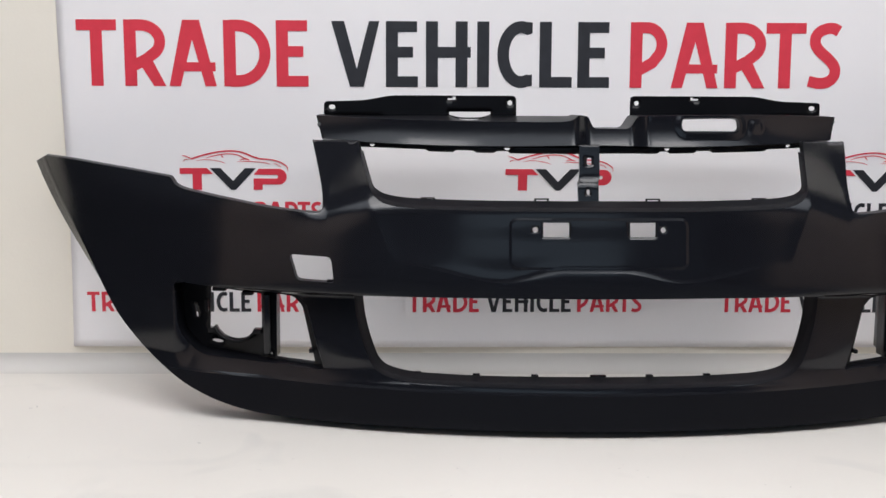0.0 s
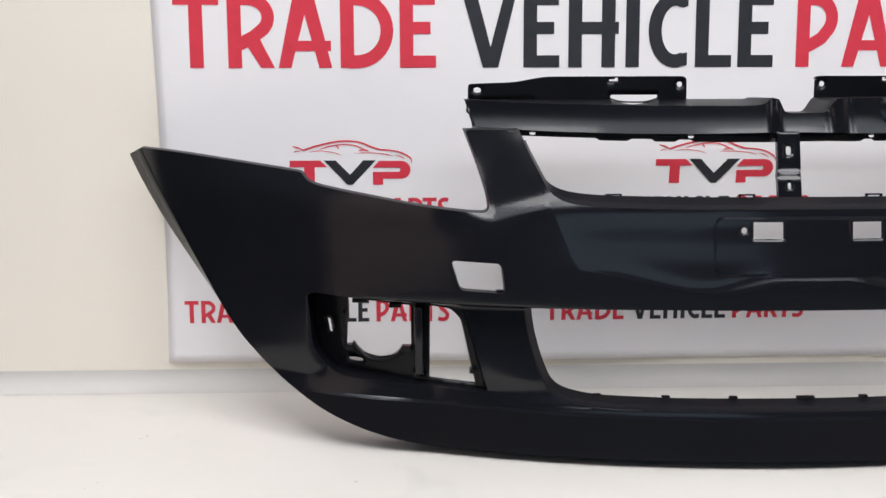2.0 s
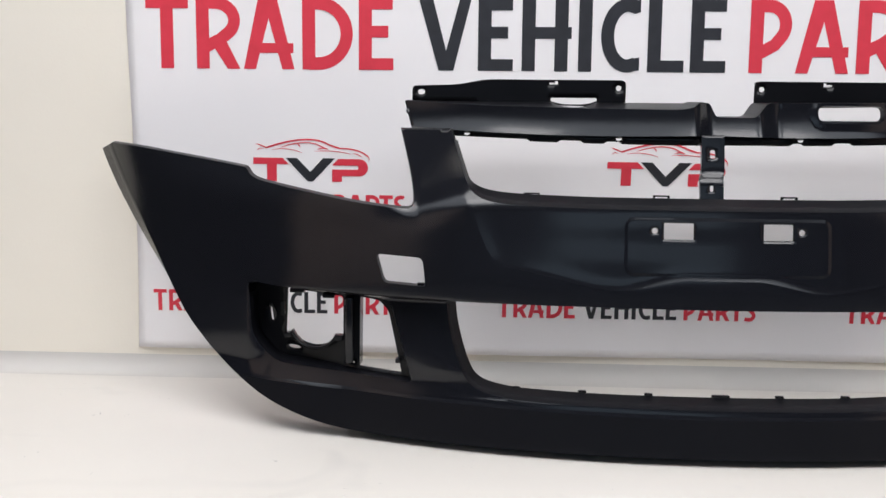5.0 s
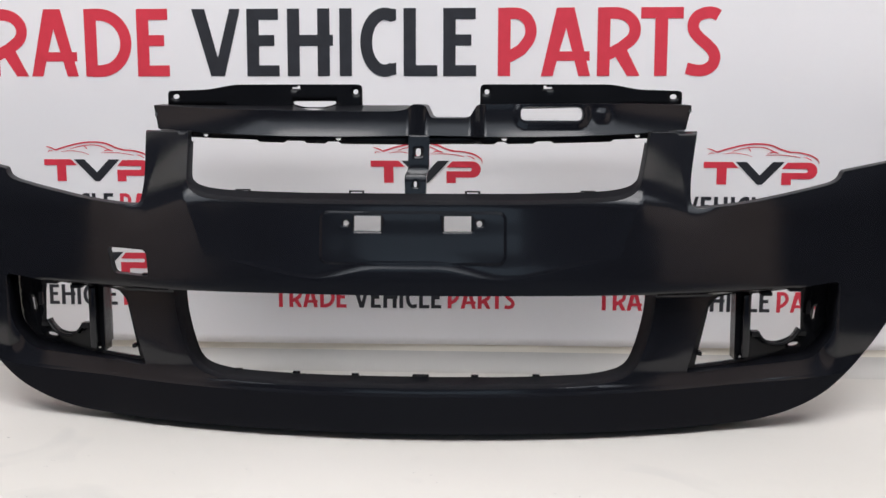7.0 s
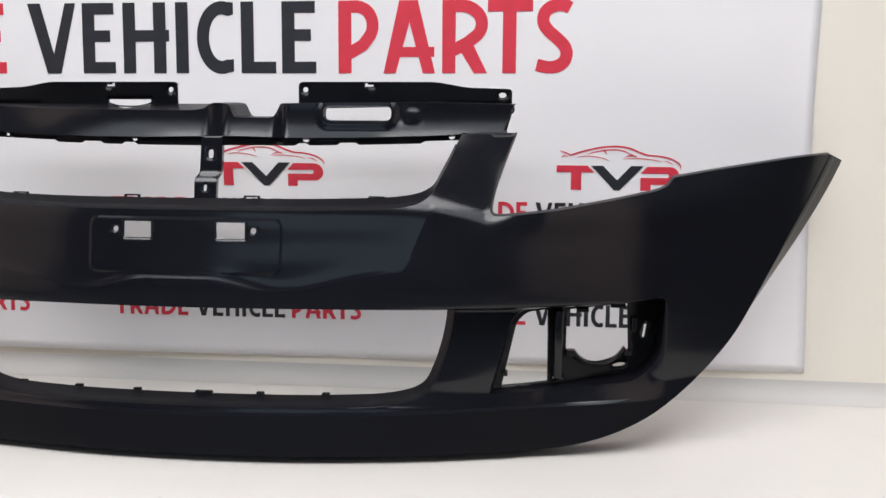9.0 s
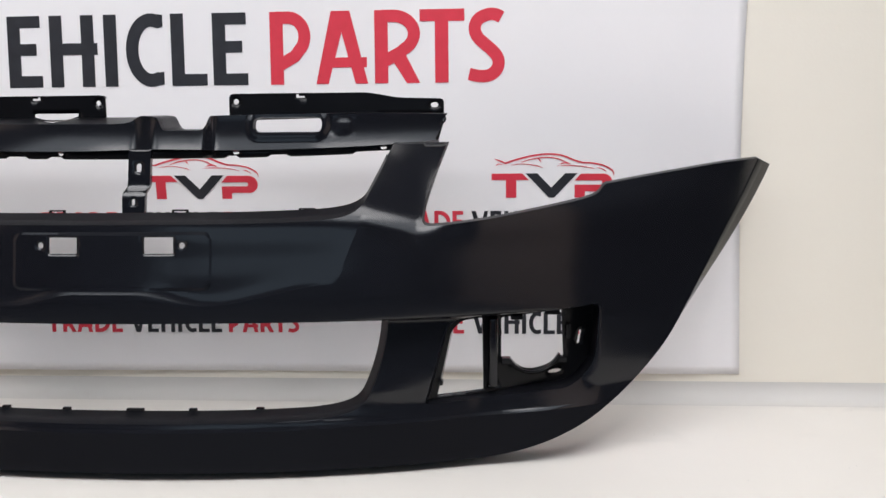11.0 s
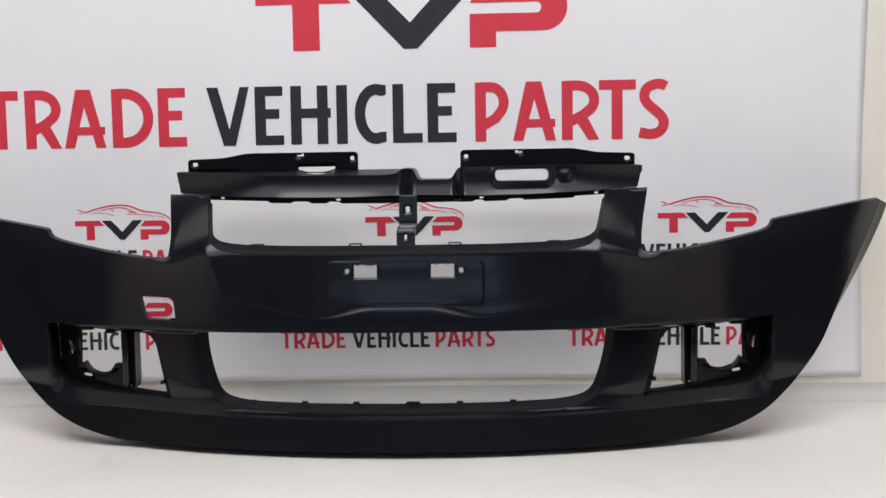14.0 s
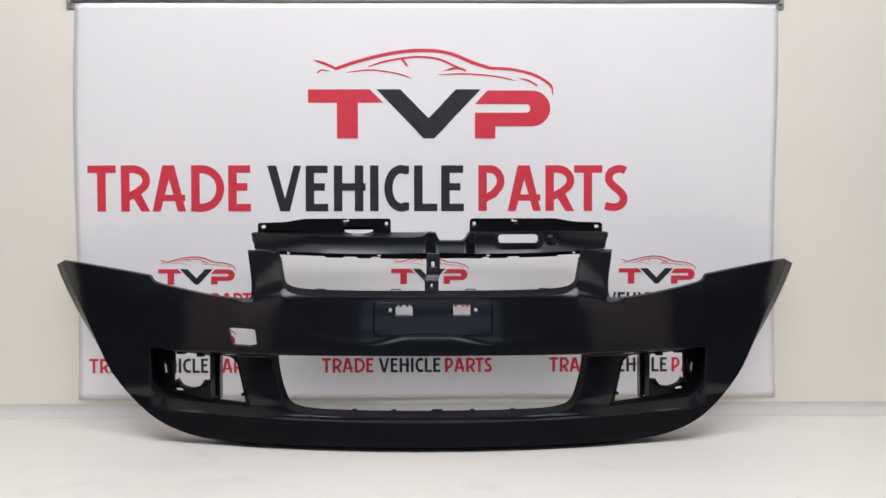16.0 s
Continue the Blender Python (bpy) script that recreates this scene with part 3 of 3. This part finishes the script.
for side in (1, -1):
    flip = (lambda pts: pts) if side == 1 else mirror
    holes = [rounded(flip(LAMP), radius=0.01), rounded(flip(CELL)), disc_loop(side * 0.543, 0.0965, 0.010, 0.0028), box_loop(side * 0.460, 0.0855, 0.006, 0.0014, 0.001),
             rounded(flip([(0.574, 0.130, 0.001), (0.579, 0.130, 0.001), (0.582, 0.148, 0.001), (0.577, 0.148, 0.001)]))]
    mount = sheet("fog_lamp_mount", rounded(flip(BACK)), holes, pocket, PLASTIC_DARK, bumper, "glossy black fog lamp mount with a round cut-out", {2: tube_rim}, (), 0.006)
    # lugs, partition and half-round collar of the lamp opening
    for x, z, hx, hz in ((0.476, 0.118, 0.006, 0.004), (0.550, 0.113, 0.006, 0.004), (0.558, 0.150, 0.003, 0.010), (0.490, 0.174, 0.008, 0.003), (0.536, 0.177, 0.010, 0.003),
                         (0.394, 0.096, 0.003, 0.003)):
        y = pocket(side * x, z)
        bm = bmesh.new()
        box(bm, side * x - hx, side * x + hx, y - 0.010, y + 0.004, z - hz, z + hz, 0.0015)
        part("lug", bm, PLASTIC_DARK, mount)
    y = pocket(side * 0.459, 0.13)
    bm = bmesh.new()
    box(bm, side * 0.460 - 0.0055, side * 0.460 + 0.0055, y - 0.014, y + 0.048, 0.086, 0.1765, 0.003)
    part("partition", bm, PLASTIC, mount, "black upright wall between lamp hole and side opening", True)
    bm = bmesh.new()
    ring = []
    for k in range(15):
        ang = radians(208 + 124 * k / 14)
        ends = [(side * (0.513 + r * math.cos(ang)), 0.137 + r * math.sin(ang)) for r in (0.0355, 0.0385)]
        ring.append([bm.verts.new((x, pocket(x, z) + dy, z)) for x, z in ends for dy in (-0.011, 0.006)])
    for one, two in zip(ring, ring[1:]):
        for a, b in ((0, 1), (1, 3), (3, 2), (2, 0)):
            bm.faces.new((one[a], one[b], two[b], two[a]))
    for end in (ring[0], ring[-1]):
        bm.faces.new((end[0], end[1], end[3], end[2]))
    part("collar", bm, PLASTIC_DARK, mount, "black half-round collar", True)


# the slanted upper bar with its dip
def slant(x, z):
    y = -0.25 + 0.3 * x * x + 0.012 * ramp(0.20, 0.42, abs(x)) + (z - 0.39) * 0.47 - 3.5 * (z - 0.39) ** 2
    y += 0.022 * ramp(-0.014, 0.016, x) * ramp(0.100, 0.074, x)
    y += 0.0008 * ramp(0.005, -0.001, box_distance(x, z, 0.260, 0.421, 0.014, 0.010, 0.003)) - 0.0018 * ramp(0.004, -0.003, box_distance(x, z, 0.263, 0.419, 0.009, 0.008, 0.003))
    return y - 0.0025 * ramp(0.008, 0.005, box_distance(x, z, 0.1915, 0.421, 0.0455, 0.0105, 0.009))


BAR = [(-0.397, 0.434, 0.002), (-0.387, 0.399, 0.002), (-0.30, 0.393), (-0.19, 0.3895), (-0.09, 0.389), (0.005, 0.391), (0.10, 0.389), (0.19, 0.3895), (0.30, 0.393), (0.386, 0.399, 0.002),
       (0.396, 0.434, 0.002), (0.30, 0.436), (0.096, 0.434, 0.006), (0.086, 0.434, 0.004), (0.074, 0.415, 0.006), (0.020, 0.415, 0.006), (0.012, 0.433, 0.004), (-0.004, 0.435, 0.004), (-0.014, 0.427, 0.004), (-0.03, 0.424), (-0.16, 0.425), (-0.29, 0.428)]


def bar_rim(x, z, nx, nz):
    if nz > 0.1 and z > 0.405:
        return (0, max(0.01, -0.139 - slant(x, z)), 0.002 if -0.003 < x < 0.09 else max(0.002, 0.4345 - 0.007 * max(0.0, 1 - ((x + 0.1615) / 0.0325) ** 2) - z))
    if nz < -0.3:
        return (0, 0.012, -0.003)
    return None


sheet("upper_bar", rounded(BAR), [box_loop(0.1915, 0.421, 0.0445, 0.0100, 0.009)], slant, PLASTIC, bumper, "slanted black bar above the grille opening", {0: bar_rim, 1: slot_rim}, (), 0.004,
      zone=lambda x, z: False, zone_mat=PLASTIC_GRAIN)


def ledge_y(x, z):
    return slant(x, 0.388) + 0.006


def under(x):
    return 0.388 + 0.055 * x * x


xs = [-0.335 + 0.67 * k / 134 for k in range(135)]
LIPS = ((-0.226, -0.186), (-0.160, -0.126), (-0.106, 0.112), (0.128, 0.165), (0.190, 0.280))
flange = np.array([(x, under(x) - 0.007 - 0.003 * any(a < x < b for a, b in LIPS)) for x in xs] + [(x, under(x) + 0.003) for x in reversed(xs)])
sheet("lower_flange", flange, [disc_loop(x, under(x) - 0.003, 0.0042, 0.0026, 10) for x in (-0.31, -0.11, 0.125, 0.315)], ledge_y, PLASTIC_DARK, bumper, "thin black flange with clip holes", {}, (), 0.006)

# mounting tabs on top
for side in (-1, 1):
    tab = [(0.089, 0.428, 0.002), (0.390, 0.434, 0.002), (0.390, 0.456, 0.006), (0.326, 0.458, 0.01), (0.285, 0.4655, 0.01), (0.089, 0.4655, 0.008)]
    flip = mirror if side == -1 else (lambda pts: pts)
    holes = [disc_loop(side * 0.099, 0.4545, 0.0038, 0.0038), disc_loop(side * 0.377, 0.4475, 0.0052, 0.0037), rounded(flip([(0.184, 0.4645, 0.0003), (0.184, 0.4590, 0.0003), (0.196, 0.4590, 0.0003), (0.196, 0.4615, 0.0003), (0.188, 0.4615, 0.0003), (0.188, 0.4645, 0.0003)]))]
    if side == -1:
        holes.append(rounded([(-0.194, 0.4405, 0.002), (-0.194, 0.436, 0.002), (-0.178, 0.4315, 0.01), (-0.145, 0.4315, 0.01), (-0.129, 0.4365, 0.003), (-0.129, 0.4405, 0.002)]))
    sheet("mounting_tab", rounded(flip(tab)), holes, lambda x, z: -0.140 + 0.05 * x * x, PLASTIC_DARK, bumper, "black upright mounting tab with bolt holes", {0: lambda x, z, nx, nz: (0, 0.008, 0) if nz > 0.3 else None}, (), 0.007, 0.0018)

# centre bracket
strap = rounded([(-0.011, 0.308, 0.002), (0.018, 0.308, 0.002), (0.018, 0.336, 0.002), (0.021, 0.345, 0.004), (0.021, 0.392, 0.002), (-0.008, 0.392, 0.002), (-0.008, 0.345, 0.004), (-0.012, 0.336, 0.002)])
sheet("bracket", strap, [box_loop(0.006, 0.368, 0.0034, 0.0055, 0.003), box_loop(0.003, 0.325, 0.0022, 0.0040, 0.002)],
      lambda x, z: -0.276 + 0.20 * (z - 0.335) - 0.008 * ramp(0.346, 0.332, z), PLASTIC, bumper, "short black strap between bar and bumper", {0: lambda x, z, nx, nz: (0, 0.007, 0) if abs(nx) > 0.5 else None}, (), 0.005, 0.0018)

# little stop in the corner of the tow hook slot
bm = bmesh.new()
y = skin(-0.362, 0.205)
box(bm, -0.3665, -0.3575, y + 0.003, y + 0.011, 0.2000, 0.2050, 0.0008)
part("stop", bm, PLASTIC_DARK, bumper)

# small clips along the openings
for x, w in ((-0.24, 0.005), (-0.157, 0.005), (-0.075, 0.005), (0.014, 0.011), (0.087, 0.005), (0.17, 0.005), (0.25, 0.005)):
    bm = bmesh.new()
    y = skin(x, 0.058) + 0.022
    box(bm, x - w, x + w, y, y + 0.006, 0.0668, 0.0712, 0.001)
    part("clip", bm, PLASTIC_DARK, bumper)
for x in (-0.226, -0.07, 0.083, 0.235):
    bm = bmesh.new()
    y = skin(x, 0.305) + 0.020
    z1 = 0.3160
    for x0, x1, za, zb in ((x - 0.0095, x + 0.0095, z1 + 0.0022, z1 + 0.0040), (x - 0.010, x - 0.0075, z1 - 0.003, z1 + 0.0035), (x + 0.0075, x + 0.010, z1 - 0.003, z1 + 0.0035)):
        box(bm, x0, x1, y, y + 0.003, za, zb)
    part("clip", bm, PLASTIC_DARK, bumper)
